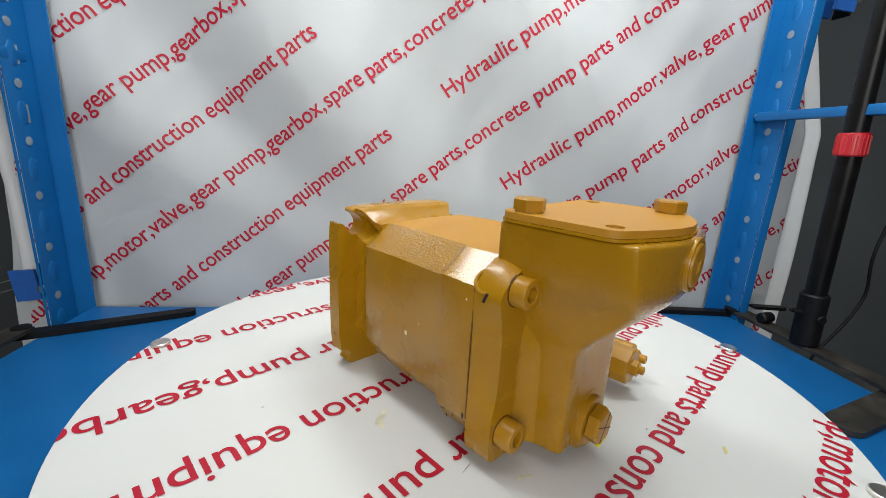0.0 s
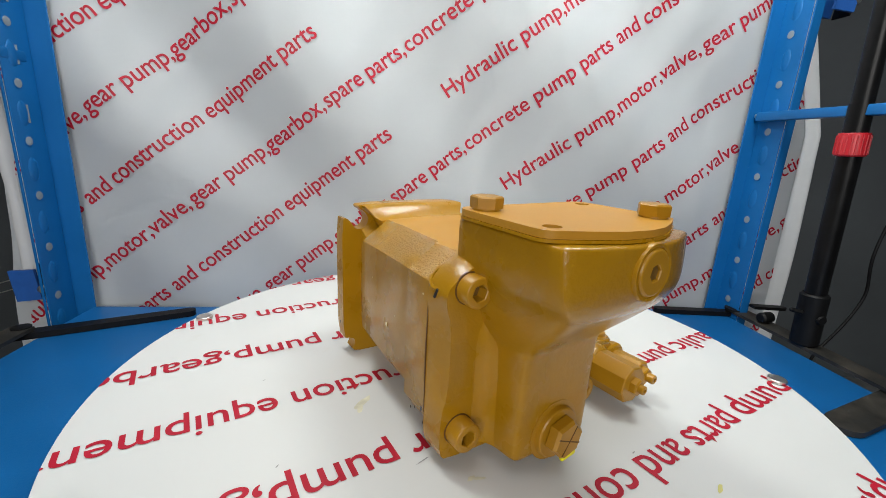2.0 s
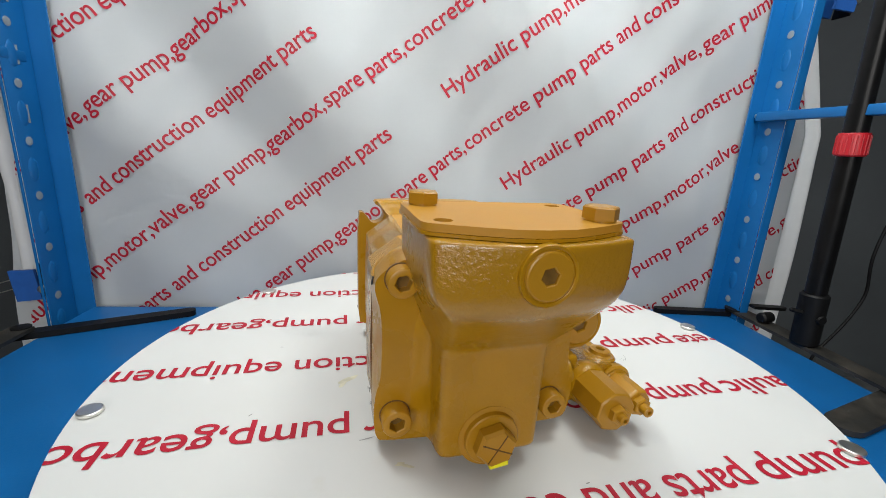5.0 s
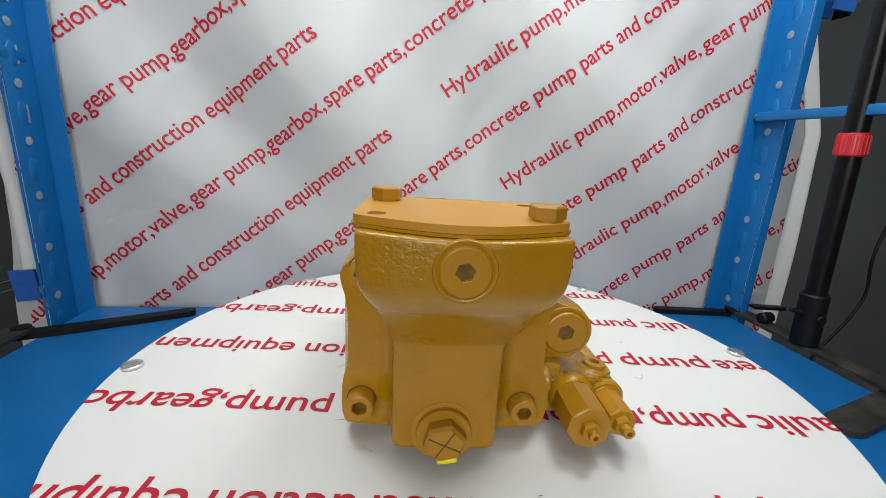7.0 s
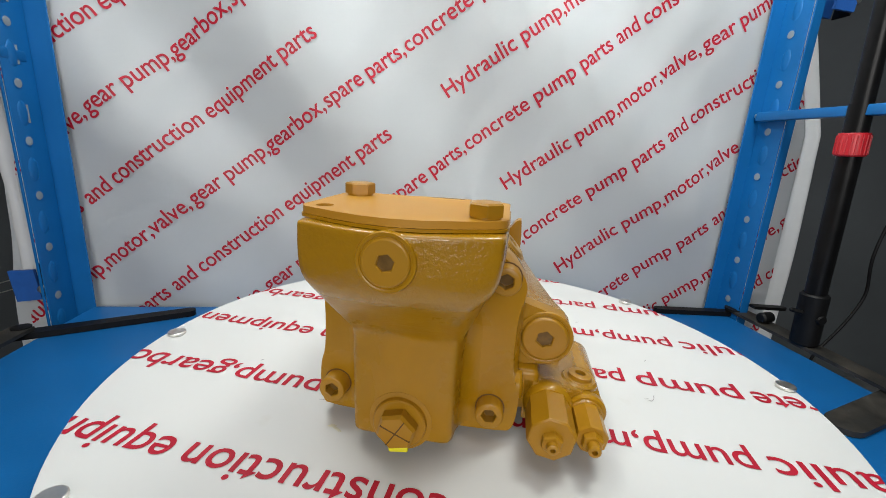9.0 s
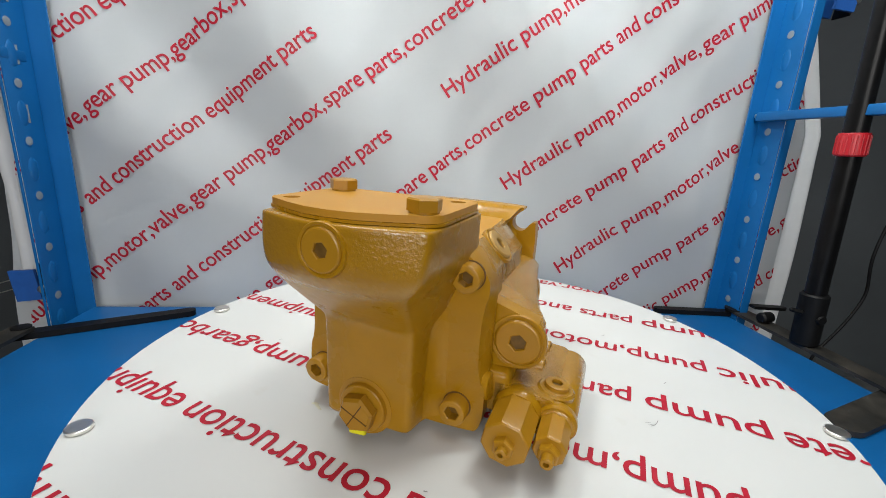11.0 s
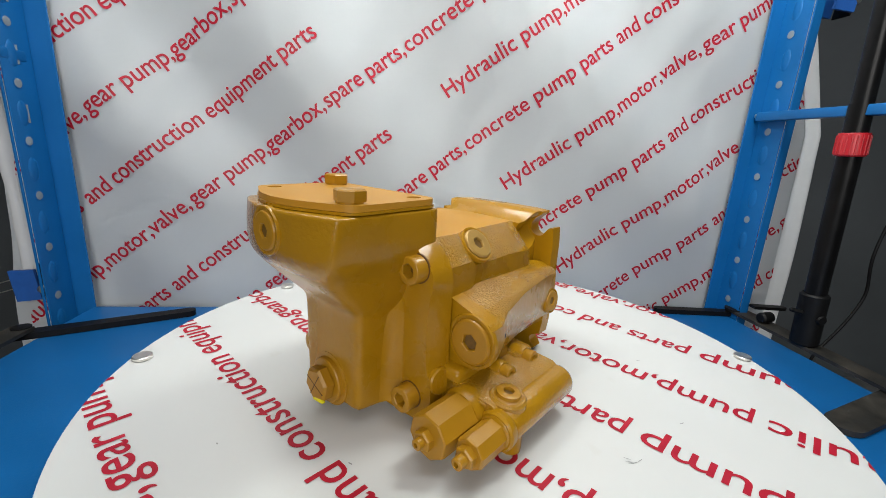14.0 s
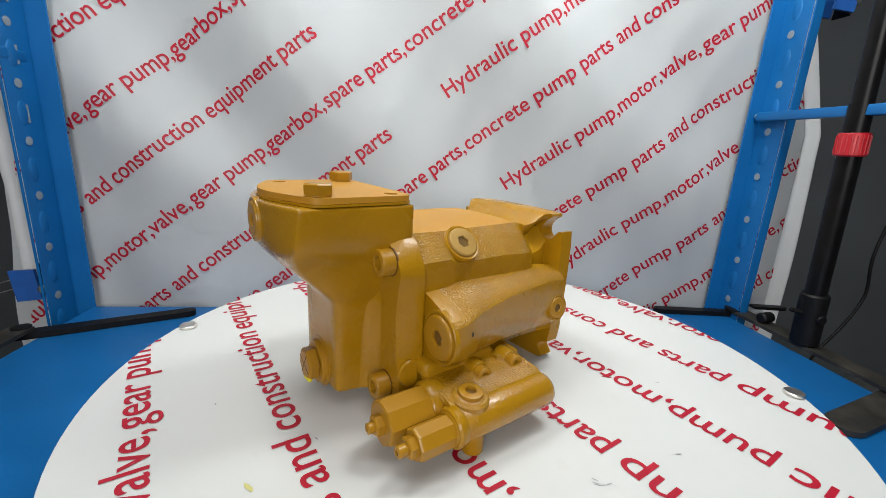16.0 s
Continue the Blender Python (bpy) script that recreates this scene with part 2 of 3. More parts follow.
grid = [[bm.verts.new(banner_point(banner_edge(i / nx, BZ0 + (BZ1 - BZ0) * j / nz), BZ0 + (BZ1 - BZ0) * j / nz)) for i in range(nx + 1)] for j in range(nz + 1)]
for j in range(nz):
    for i in range(nx):
        bm.faces.new((grid[j][i], grid[j][i + 1], grid[j + 1][i + 1], grid[j + 1][i]))
bmesh.ops.solidify(bm, geom=bm.faces[:], thickness=0.0006)
banner = set_in_booth(thing("banner", bm, M_BANNER, "white banner with slanted red lettering hung behind the table", "banner", smooth=60))

GROUPS = (("Hydraulic", -0.036, 0.098), ("pump,motor,valve,", 0.110, 0.374), ("gear pump,gearbox,", 0.379, 0.647), ("spare parts,", 0.651, 0.803),
          ("concrete", 0.807, 0.932), ("pump", 0.944, 1.023), ("parts", 1.036, 1.104), ("and construction equipment parts", 1.117, 1.568))
DISC_GROUPS = (("Hydraulic", -0.0272, 0.1206), ("pump,motor,valve,", 0.1303, 0.373), ("gear pump,gearbox,", 0.378, 0.662), ("spare parts,", 0.666, 0.803),
               ("concrete", 0.811, 0.925), ("pump", 0.934, 1.0205), ("parts", 1.031, 1.093), ("and construction equipment parts", 1.103, 1.5605))
GLYPHS = {}


def glyphs(text):
    """The flat mesh of a run of text, one unit wide, its capitals one unit high."""
    if text not in GLYPHS:
        cu = bpy.data.curves.new("run", "FONT")
        cu.body, cu.fill_mode, cu.resolution_u, cu.space_word, cu.offset = text, "FRONT", 4, 0.85, 0.008
        ob = new("run", cu)
        bpy.context.view_layer.update()
        me = ob.evaluated_get(bpy.context.evaluated_depsgraph_get()).to_mesh()
        v = [tuple(p.co) for p in me.vertices]
        f = [tuple(p.vertices) for p in me.polygons]
        ob.to_mesh_clear()
        bpy.data.objects.remove(ob)
        lo, hi = min(p[0] for p in v), max(p[0] for p in v)
        GLYPHS[text] = ([((p[0] - lo) / (hi - lo), p[1] / CAP) for p in v], f)
    return GLYPHS[text]


CAP = 0.729


def lettering(parent, place, start, level, scale, cap, keep, clip=None, groups=GROUPS):
    """One run of the slogan, word group by word group, along a line."""
    for text, a, b in groups:
        v, f = glyphs(text)
        pts = [(start + (a + p[0] * (b - a)) * scale, level + p[1] * cap) for p in v]
        if not any(keep(*p) for p in pts):
            continue
        bm = bmesh.new()
        vs = [bm.verts.new((p[0], p[1], 0)) for p in pts]
        for q in f:
            if len(set(q)) > 2:
                bm.faces.new([vs[i] for i in q])
        if clip:
            clip(bm)
        for w in bm.verts:
            w.co = place(w.co.x, w.co.y)
        if bm.faces:
            part("lettering", bm, M_RED, parent, "red printed lettering", smooth=0)
        else:
            bm.free()


TURN = radians(37.3)
K = 1.164
ZOFF = 0.0466


def on_banner(s, c):
    x, z = s * math.cos(TURN) - c * math.sin(TURN), s * math.sin(TURN) + c * math.cos(TURN)
    return banner_point(x, z + ZOFF, 0.0009)


def in_banner(s, c):
    x, z = s * math.cos(TURN) - c * math.sin(TURN), s * math.sin(TURN) + c * math.cos(TURN) + ZOFF
    return BX0 + 0.005 < x < 1.474 and -0.2 < z < 0.8


def clip_banner(bm):
    for x, z, nx_, nz_ in ((BX0 + 0.004, 0, -1, 0), (1.474, 0, 1, 0), (1.474, 0.40, 1, 0.345)):
        z -= ZOFF
        co = Vector((x * math.cos(TURN) + z * math.sin(TURN), z * math.cos(TURN) - x * math.sin(TURN), 0))
        no = Vector((nx_ * math.cos(TURN) + nz_ * math.sin(TURN), nz_ * math.cos(TURN) - nx_ * math.sin(TURN), 0))
        bmesh.ops.bisect_plane(bm, geom=bm.verts[:] + bm.edges[:] + bm.faces[:], plane_co=co, plane_no=no, clear_outer=True)

LEVELS = {-2: 0.290, -1: 0.191, 0: 0.095, 1: 0.003, 2: -0.090, 3: -0.181, 4: -0.277, 5: -0.376, 6: -0.469, 7: -0.567, 8: -0.66}
SHIFTS = {-2: -0.025, -1: -0.022, 0: -0.006, 1: 0.004, 7: 0.006}
for k in range(-4, 12):
    level = LEVELS.get(k, 0.093 - 0.0928 * k) * K
    for start in ((0.693, -1.025) if k % 2 == 0 else (-0.169, -1.851, 1.549)):
        lettering(banner, on_banner, (start + SHIFTS.get(k, 0.0)) * K, level, K, 0.031, in_banner, clip_banner)

# rolled edge of the cloth, held by spring clamps
roll = bmesh.new()
secs = []
for i in range(29):
    z = -0.3 + 0.05 * i
    x, r = -0.114 - 0.03 * z + 0.003 * math.sin(9 * z), 0.0138 + 0.0016 * math.sin(23 * z) + 0.001 * math.sin(51 * z)
    secs.append([Vector((x + r * math.cos(a) * (1 + 0.06 * math.sin(3 * a + 7 * z)), 0.03 + r * math.sin(a), z)) for a in [2 * math.pi * q / 24 for q in range(24)]])
set_in_booth(thing("banner_roll", loft(secs, True, roll), M_WHITE, "white rolled side edge of the banner hanging by the rack", "banner roll", smooth=70))

roll = []
for i in range(27):
    z = -0.3 + 0.05 * i
    x, r = max(1.335, right_edge(z)) - 0.008 + 0.002 * math.sin(11 * z), 0.017 - 0.007 * min(1.0, max(0.0, z - 0.3) * 2.5) + 0.001 * math.sin(15 * z)
    roll.append([Vector((x + r * math.cos(a) * (1 + 0.07 * math.sin(3 * a + 6 * z)), 0.014 + 0.35 * r * math.sin(a) - 0.25 * r * math.cos(a), z)) for a in [2 * math.pi * q / 24 for q in range(24)]])
set_in_booth(thing("banner_roll", loft(roll), M_WHITE, "white rolled side edge of the banner hanging by the rack", "banner roll", smooth=70))


def spring_clamp(m, w, h):
    c = base("spring_clamp", BOOTH @ m, "blue plastic spring clamp gripping the banner's edge", "clamp", "clamps on the banner")
    shell = [(-w / 2, -h / 2), (w / 2, -h / 2 * 0.94), (w / 2 * 0.98, h / 2), (-w / 2 * 1.04, h / 2)]
    part("jaw", prism(shell, lambda a, b, d: Vector((a, d, b)), 0.006, 0.0012), M_CLAMP, c)
    part("jaw", prism(shell, lambda a, b, d: Vector((a, 0.046 + d, b)), 0.006, 0.0012), M_CLAMP, c)
    part("spine", box(w / 2 + 0.0005, w / 2 + 0.004, 0.008, 0.044, -h / 2 * 1.05, h / 2 * 1.3, 0.001), M_RUBBER, c, "black plastic spine")
    part("spring", lathe([(0.006, 0), (0.0072, 0.002), (0.0072, 0.012), (0.005, 0.014)], aim((w / 2 + 0.002, 0.0, -h * 0.15), (0, 1, 0)), 20), M_STEEL, c, "coiled steel spring")
    for dz in (0.012, -0.006):
        part("wire", rod((-w / 2, 0.02, dz), (-w / 2 - 0.05, 0.02, dz - 0.012), 0.0008, 8), M_STEEL, c, "thin steel wire handle")


spring_clamp(pose(-0.105, -0.006, 0.043, 0, -5, 0), 0.043, 0.060)
spring_clamp(pose(1.44, -0.012, 0.668, 0, 6, 0), 0.044, 0.07)

# ---- turntable ----
R = 0.379
OFF = 0.003
turntable = base("turntable", pose(0, 0, 0), "round white turntable covered with red-lettered vinyl sheet", "turntable")
part("platter", lathe([(R - 0.001, -0.012), (R, -0.011), (R, -0.001), (R - 0.0006, 0.0)], Matrix.Translation((-OFF, 0, 0)), 160), M_DISC, turntable)
part("drum", lathe([(0.15, ZT + 0.0005), (0.15, -0.02), (0.16, -0.0125)], Matrix(), 64), M_RUBBER, turntable, "black turntable drum under the platter")


LEAN = 0.032


def on_disc(s, c):
    return Vector((-s * math.cos(LEAN) - c * math.sin(LEAN), s * math.sin(LEAN) - c * math.cos(LEAN), 0.0006))


def in_disc(s, c):
    return (s - OFF) ** 2 + c * c < R * R


def clip_disc(bm):
    if all((v.co - Vector((OFF, 0, 0))).length < R - 0.001 for v in bm.verts):
        return
    for i in range(72):
        n = Vector((math.cos(i * math.pi / 36), math.sin(i * math.pi / 36), 0))
        bmesh.ops.bisect_plane(bm, geom=bm.verts[:] + bm.edges[:] + bm.faces[:], plane_co=n * (R - 0.0008) + Vector((OFF, 0, 0)), plane_no=n, clear_outer=True)


for k in range(-3, 4):
    level = -(0.028 + 0.1137 * k)
    for start in ((-0.433, -2.569) if k % 2 else (-1.492, 0.644)):
        lettering(turntable, on_disc, start, level, 1.27, 0.032, in_disc, clip_disc, DISC_GROUPS)

# ---- the pump, in millimetres from the turntable's axis ----
ORIGIN = Vector((-0.035, -0.03, 0.0))
START = 51.0
pump = base("hydraulic_pump", pose(0, 0, 0), "ochre-painted cast hydraulic pump resting on the turntable", "hydraulic pump")


def P(x, y, z):
    return Vector((x, y, z)) * 0.001 - ORIGIN


def A(x, y, z, d):
    return aim(P(x, y, z), d)


FRONT, RIGHT, UP = (0, -1, 0), (1, 0, 0), (0, 0, 1)

# main housing
def house(y, xl, xr, zb, zt, cl, cr, cb):
    return [P(*p) for p in ((xl + cl, y, zt), ((xl + xr) / 2, y, zt + 1.5), (xr - cr, y, zt), (xr, y, zt - cr * 1.12), (xr + 1, y, (zb + zt) / 2), (xr, y, zb + cb), (xr - cb * 0.4, y, zb + cb * 0.35), (xr - cb, y, zb),
                            ((xl + xr) / 2, y, zb - 6), (xl + cb, y, zb), (xl + cb * 0.4, y, zb + cb * 0.35), (xl, y, zb + cb), (xl - 1, y, (zb + zt) / 2), (xl, y, zt - cl * 0.75))]


def rough_faces(ob, *tests, mat=None):
    """Faces that pass a test of their normal and middle keep the coarse casting skin."""
    ob.data.materials.append(mat or M_CAST)
    for f in ob.data.polygons:
        c = (f.center + ORIGIN) * 1000
        if any(t(f.normal, c) for t in tests):
            f.material_index = 1


bm = loft([house(-103, -124, 50, 12, 172, 27, 21, 28), house(-72, -125, 50.5, 12, 172, 25, 20, 28), house(-62, -119, 48, 18, 170.5, 28, 24, 30),
           house(0, -118, 47, 20, 171.5, 28, 24, 30), house(40, -117, 45, 24, 171, 28, 26, 30), house(48, -114, 43, 26, 169, 28, 28, 30), house(60, -103, 32, 34, 163, 22, 24, 22), house(72, -101, 31, 34, 163, 20, 22, 22), house(84, -100, 28, 30, 163, 14, 14, 14)])
rim = P(0, -102.5, 0).y
es = [e for e in bm.edges if e.calc_face_angle(0) > radians(14) and max(v.co.y for v in e.verts) > rim]
bmesh.ops.bevel(bm, geom=es, offset=0.0046, segments=3, profile=0.5, affect="EDGES", clamp_overlap=True)
housing = part("housing", bm, M_PAINT, pump)
rough_faces(housing, lambda n, c: 0.35 < n.z < 0.9 and abs(n.x) > 0.35 and c.y < 52)
# faces turned upward get the ochre that has overhead light mixed into it
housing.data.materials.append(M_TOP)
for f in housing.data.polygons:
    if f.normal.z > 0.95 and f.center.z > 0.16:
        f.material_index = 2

def smooth_loop(pts, rounds=2):
    """Cuts the corners of a closed outline, twice by default."""
    for _ in range(rounds):
        pts = [q for a, b in zip(pts, pts[1:] + pts[:1]) for q in ((a[0] * 0.75 + b[0] * 0.25, a[1] * 0.75 + b[1] * 0.25), (a[0] * 0.25 + b[0] * 0.75, a[1] * 0.25 + b[1] * 0.75))]
    return pts


# end plate
def plate(waist, top):
    return smooth_loop([(-97, top), (-112, top - 7), (-124, 152), (-125, 142), (-124 + waist, 122), (-124 + waist, 66), (-124, 52), (-124, 16), (-116, 7), (46, 7), (56, 14), (58, 48), (55 - waist, 64), (55 - waist, 118), (56, 142), (51, 155), (38, top - 4), (30, top)])


bm = loft([[P(x, y, z) for x, z in plate(w, top)] for y, w, top in ((-103.6, 0, 173), (-112, 0.4, 173), (-119, 3.2, 172), (-128, 5.5, 169))])
rim = P(0, -104, 0).y
es = [e for e in bm.edges if e.calc_face_angle(0) > radians(25) and max(v.co.y for v in e.verts) < rim]
bmesh.ops.bevel(bm, geom=es, offset=0.006, segments=4, profile=0.5, affect="EDGES", clamp_overlap=True)
part("end_plate", bm, M_PAINT, pump, smooth=50)
# dark rings laid on the plate, painted in place of the counterbores' shade
for x, z in ((-107, 34), (33.5, 31), (-105, 151.5), (37.5, 151)):
    part("counterbore_shade", lathe([(0.0129, -0.001), (0.0129, 0.0004), (0.0119, 0.0005)], A(x, -128, z, FRONT), 36), M_SCORE_SHADE, pump, "dark ring painted as shade round the screw head")

seam = [[q + Vector(((q.x - P(-37, 0, 0).x) * 0.003, 0, (q.z - 0.09) * 0.003)) for q in house(y, -124, 50, 12, 172, 28, 22, 28)] for y in (-103.9, -103.0)]
part("joint_seam", loft(seam), M_SCORE_SHADE, pump, "dark seam between end plate and housing")

# port block: neck below, wide head above
def block(z, xl, xr, front, mid, back, bl, br, ch):
    return [P(*p) for p in ((bl, back - 1.2, z), (bl + 1.2, back, z), (br - 1.2, back, z), (br, back - 1.2, z), (xr + (br - xr) * 0.5, (back + front) / 2, z), (xr, front + ch, z), (xr - ch * 0.35, front + ch * 0.35, z), (xr - ch, front, z),
                            ((xr + (xl + xr) / 2) / 2, mid * 0.72 + front * 0.28, z), ((xl + xr) / 2, mid, z), ((xl + (xl + xr) / 2) / 2, mid * 0.72 + front * 0.28, z),
                            (xl + ch, front, z), (xl + ch * 0.35, front + ch * 0.35, z), (xl, front + ch, z), (xl + (bl - xl) * 0.5, (back + front) / 2, z))]


bm = loft([block(14, -79, 6, -165, -165, -102, -82, 10, 6), block(15.5, -79, 6, -165, -165, -102, -82, 10, 6), block(50, -79.5, 6.5, -165.5, -165.5, -102, -82, 10, 6), block(98, -79.5, 6.5, -165.5, -165.5, -102, -83, 12, 6),
           block(108, -80, 8, -167, -167, -102, -85, 15, 7), block(114, -82, 11, -173, -173, -102, -89, 20, 8), block(136, -87, 16.5, -195, -197, -102, -97, 29, 9),
           block(151, -91, 21, -208, -213, -102, -101, 34, 9), block(158, -97, 28.5, -210, -218, -102, -102, 36.5, 8), block(167, -101.5, 33.5, -210, -221, -102, -102.5, 36.5, 7),
           block(186, -102.5, 35, -208, -222, -102, -102.5, 36.5, 6), block(199, -102.5, 35.5, -206.5, -222, -102, -102.5, 36.5, 6), block(200.2, -102.5, 35.5, -206.5, -222, -102, -102.5, 36.5, 6)])
port_block = part("port_block", bm, M_PAINT, pump, smooth=50)
sub = port_block.modifiers.new("rounding", "SUBSURF")
sub.levels = sub.render_levels = 2
rough_faces(port_block, lambda n, c: n.y < -0.55 and c.z > 152, mat=M_PEEL)


# cover plate with two open holes, on a thin gasket
def arc(cx, cy, r, a0, a1, n=5):
    return [(cx + r * math.cos(radians(a0 + (a1 - a0) * i / n)), cy + r * math.sin(radians(a0 + (a1 - a0) * i / n))) for i in range(n + 1)]


def cover_outline(g):
    pts = arc(22, -117, 13 + g, 90, 0) + arc(22, -184, 13 + g, 0, -70)
    pts += [(5, -206 - g), (-15, -213 - g), (-35, -215.5 - g), (-55, -213 - g), (-75, -206 - g)]
    return pts + arc(-92, -184, 13 + g, -110, -180) + arc(-92, -117, 13 + g, 180, 90)


def pierced(outer, holes, z0c, z1c):
    bm = bmesh.new()
    es = []
    for loop in (outer, *holes):
        vs = [bm.verts.new(P(x, y, z0c)) for x, y in loop]
        es += [bm.edges.new((vs[i], vs[(i + 1) % len(vs)])) for i in range(len(vs))]
    bmesh.ops.triangle_fill(bm, use_beauty=True, use_dissolve=False, edges=es)
    ext = bmesh.ops.extrude_face_region(bm, geom=bm.faces[:])
    bmesh.ops.translate(bm, vec=(0, 0, (z1c - z0c) * 0.001), verts=[v for v in ext["geom"] if isinstance(v, bmesh.types.BMVert)])
    return bm


HOLES = ((-90, -184.5), (20, -119.5))
rings = [arc(x, y, 6.2, 0, 345, 23) for x, y in HOLES]
part("gasket", prism(cover_outline(1.0), lambda a, b, d: P(a, b, 200.2 + d), 2.0, 0.0004, 1), M_PAINT, pump)
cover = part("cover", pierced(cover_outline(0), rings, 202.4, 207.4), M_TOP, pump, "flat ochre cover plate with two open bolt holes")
for x, y in HOLES:
    part("threaded_hole", lathe([(6.1e-3, 0), (6.1e-3, 0.0006), (4.6e-3, 0.0009)], A(x, y, 202.25, UP), 24), M_HOLE, cover, "dark open bolt hole")


def hex_bolt(x, y, z, turn):
    b = part("hex_bolt", lathe([(10.4e-3, 0), (10.4e-3, 1.5e-3), (10.2e-3, 1.6e-3)], A(x, y, z, UP), 32), M_SMOOTH, pump)
    part("hex_head", lathe([(12.2e-3, 1.4e-3), (12.2e-3, 9.0e-3), (11.0e-3, 10.1e-3), (9.8e-3, 10.3e-3)], A(x, y, z, UP), 6, radians(turn)), M_SMOOTH, b, smooth=20)


hex_bolt(-89, -120.5, 207.5, 20)
hex_bolt(20, -184, 207.5, 38)


# socket screws
def socket_screw(x, z, y, turn):
    m = A(x, y + 18, z, FRONT) @ pose(0, 0, 0, 0, 0, turn)
    s = part("socket_screw", socket(m, 0.0119, 0.0066, 0.0095, 0.018), M_SMOOTH, pump)
    part("socket_floor", lathe([(0.0062, 0), (0.006, 0.0004)], m @ pose(0, 0, 0.0087), 6, 0), M_HOLE, s, "dark socket floor")
    return s


socket_screw(-105, 151.5, -141, 10)
socket_screw(-107, 34, -143, 25)
socket_screw(33.5, 31, -142, 5)
socket_screw(37.5, 151, -141, 28)


# screwed plugs with a ring groove round them
def plug(x, y, z, d, r, h, turn=0, hexr=0.0055, mat=None, ringr=1.22):
    m = A(x, y, z, d) @ pose(0, 0, 0, 0, 0, turn)
    q = part("plug", socket(m, r, hexr, h - 0.0004, h, 36), mat or M_SMOOTH, pump, smooth=25)
    part("seat", lathe([(r * ringr, -0.004), (r * ringr, 0.0003), (r * (ringr - 0.03), 0.0011), (r * 1.1, 0.0011), (r * 1.06, 0.0007), (r * 1.05, 0.0001), (r * 0.98, 0.0001)], m, 36), M_PAINT, q)
    part("socket_floor", lathe([(hexr * 0.97, 0), (hexr * 0.95, 0.0002)], m @ pose(0, 0, 0.0005), 6), M_HOLE, q, "dark socket floor")
    return q


plug(-35, -220.6, 181.5, FRONT, 0.0158, 0.0024, 12, 0.0058)
plug(76, -99.5, 89, FRONT, 0.0205, 0.0035, 20, 0.0078)
plug(39.2, -51, 160.8, (0.74, 0.0, 0.67), 0.0155, 0.003, 10, 0.0062, M_SHINY)
plug(62.5, 76, 77, (0.99, -0.02, 0.1), 0.0125, 0.002, 0, 0.0052)

# drain plug with a scored hexagon and a dab of yellow
m = A(-37, -165, 31.5, FRONT)
drain = part("drain_plug", lathe([(0.0262, 0), (0.0262, 0.0008), (0.0222, 0.0012), (0.0218, 0.005), (0.0208, 0.006)], m, 48), M_SMOOTH, pump)
part("hex_head", lathe([(0.0168, 0.007), (0.0168, 0.0145), (0.0145, 0.017), (0.006, 0.0172)], m, 6, radians(14)), M_SMOOTH, drain, smooth=20)
for a in (58, -24):
    part("score", box(-0.0132, 0.0132, -0.0005, 0.0005, 0.0165, 0.0174), M_SCORE_SHADE, drain, "dark scored line").matrix_local = m @ pose(0, 0, 0, 0, 0, a)
dab = part("paint_dab", box(-0.0075, 0.0085, -0.0172, -0.0125, 0.0125, 0.0166, 0.0015), M_YELLOW, drain, "dab of bright yellow paint")
dab.matrix_local = m @ pose(0, 0, 0, 0, 0, 8)

# mounting flange with open slots at its corners
fl = [(-101, 181), (-35, 182), (34, 181), (35, 177), (27, 172), (21, 164), (22, 155), (29, 150), (37, 151), (42, 158), (46, 162), (52, 162), (52, 90), (50, 26), (43, 24), (36, 20), (35, 14), (40, 8), (43, 3),
      (30, 0), (-98, 0), (-112, 3), (-108, 10), (-108, 17), (-114, 20), (-122, 21), (-123, 90), (-123, 166), (-117, 166), (-112, 160), (-107, 153), (-99, 153), (-93, 158), (-92, 166), (-97, 173), (-104, 177)]
part("flange", prism(smooth_loop(fl, 1), lambda a, b, d: P(a, 84 + d, b), 18, 0.0028, 3), M_PAINT, pump, smooth=50)


# rib that rises from the housing to the flange's head
def rib_section(y, zt, cut):
    return [P(*p) for p in ((-96 - cut, y, zt - 1), (-92 - cut, y, zt), (-35, y, zt + 1), (23 + cut, y, zt), (27 + cut, y, zt - 1), (25 + cut, y, zt - 6), (17, y, zt - 14), (-35, y, zt - 18), (-87, y, zt - 14), (-94 - cut, y, zt - 6))]


bm = loft([rib_section(56, 167, -8), rib_section(64, 170, -4), rib_section(70, 177, 1), rib_section(74, 181, 4), rib_section(84.5, 181.5, 5)])
part("flange_rib", soften(bm, 0.0025, 3, 25), M_PAINT, pump, smooth=60)

# servo housing along the side
def servo(y, x1s, zt, zb, slope):
    return [P(*p) for p in ((38, y, zt + slope + 4), (50, y, zt + slope), (x1s - 4, y, zt), (x1s, y, zt - 5), (x1s + 1, y, (zt + zb) / 2), (x1s - 3, y, zb + 10), (x1s - 12, y, zb), (50, y, zb - 3), (38, y, zb - 3))]


bm = loft([servo(-99, 96, 109, 64, 13), servo(-84, 96, 110, 62, 13), servo(-60, 86, 113, 60, 12), servo(-10, 74, 116, 56, 8), servo(60, 62, 116, 50, 5), servo(86, 60, 114, 48, 3)])
soften(bm, 0.0019, 2, 22)
rough_faces(part("servo_housing", bm, M_PAINT, pump), lambda n, c: 0.5 < n.z < 0.95 and n.x > 0.1 and c.y < 80)

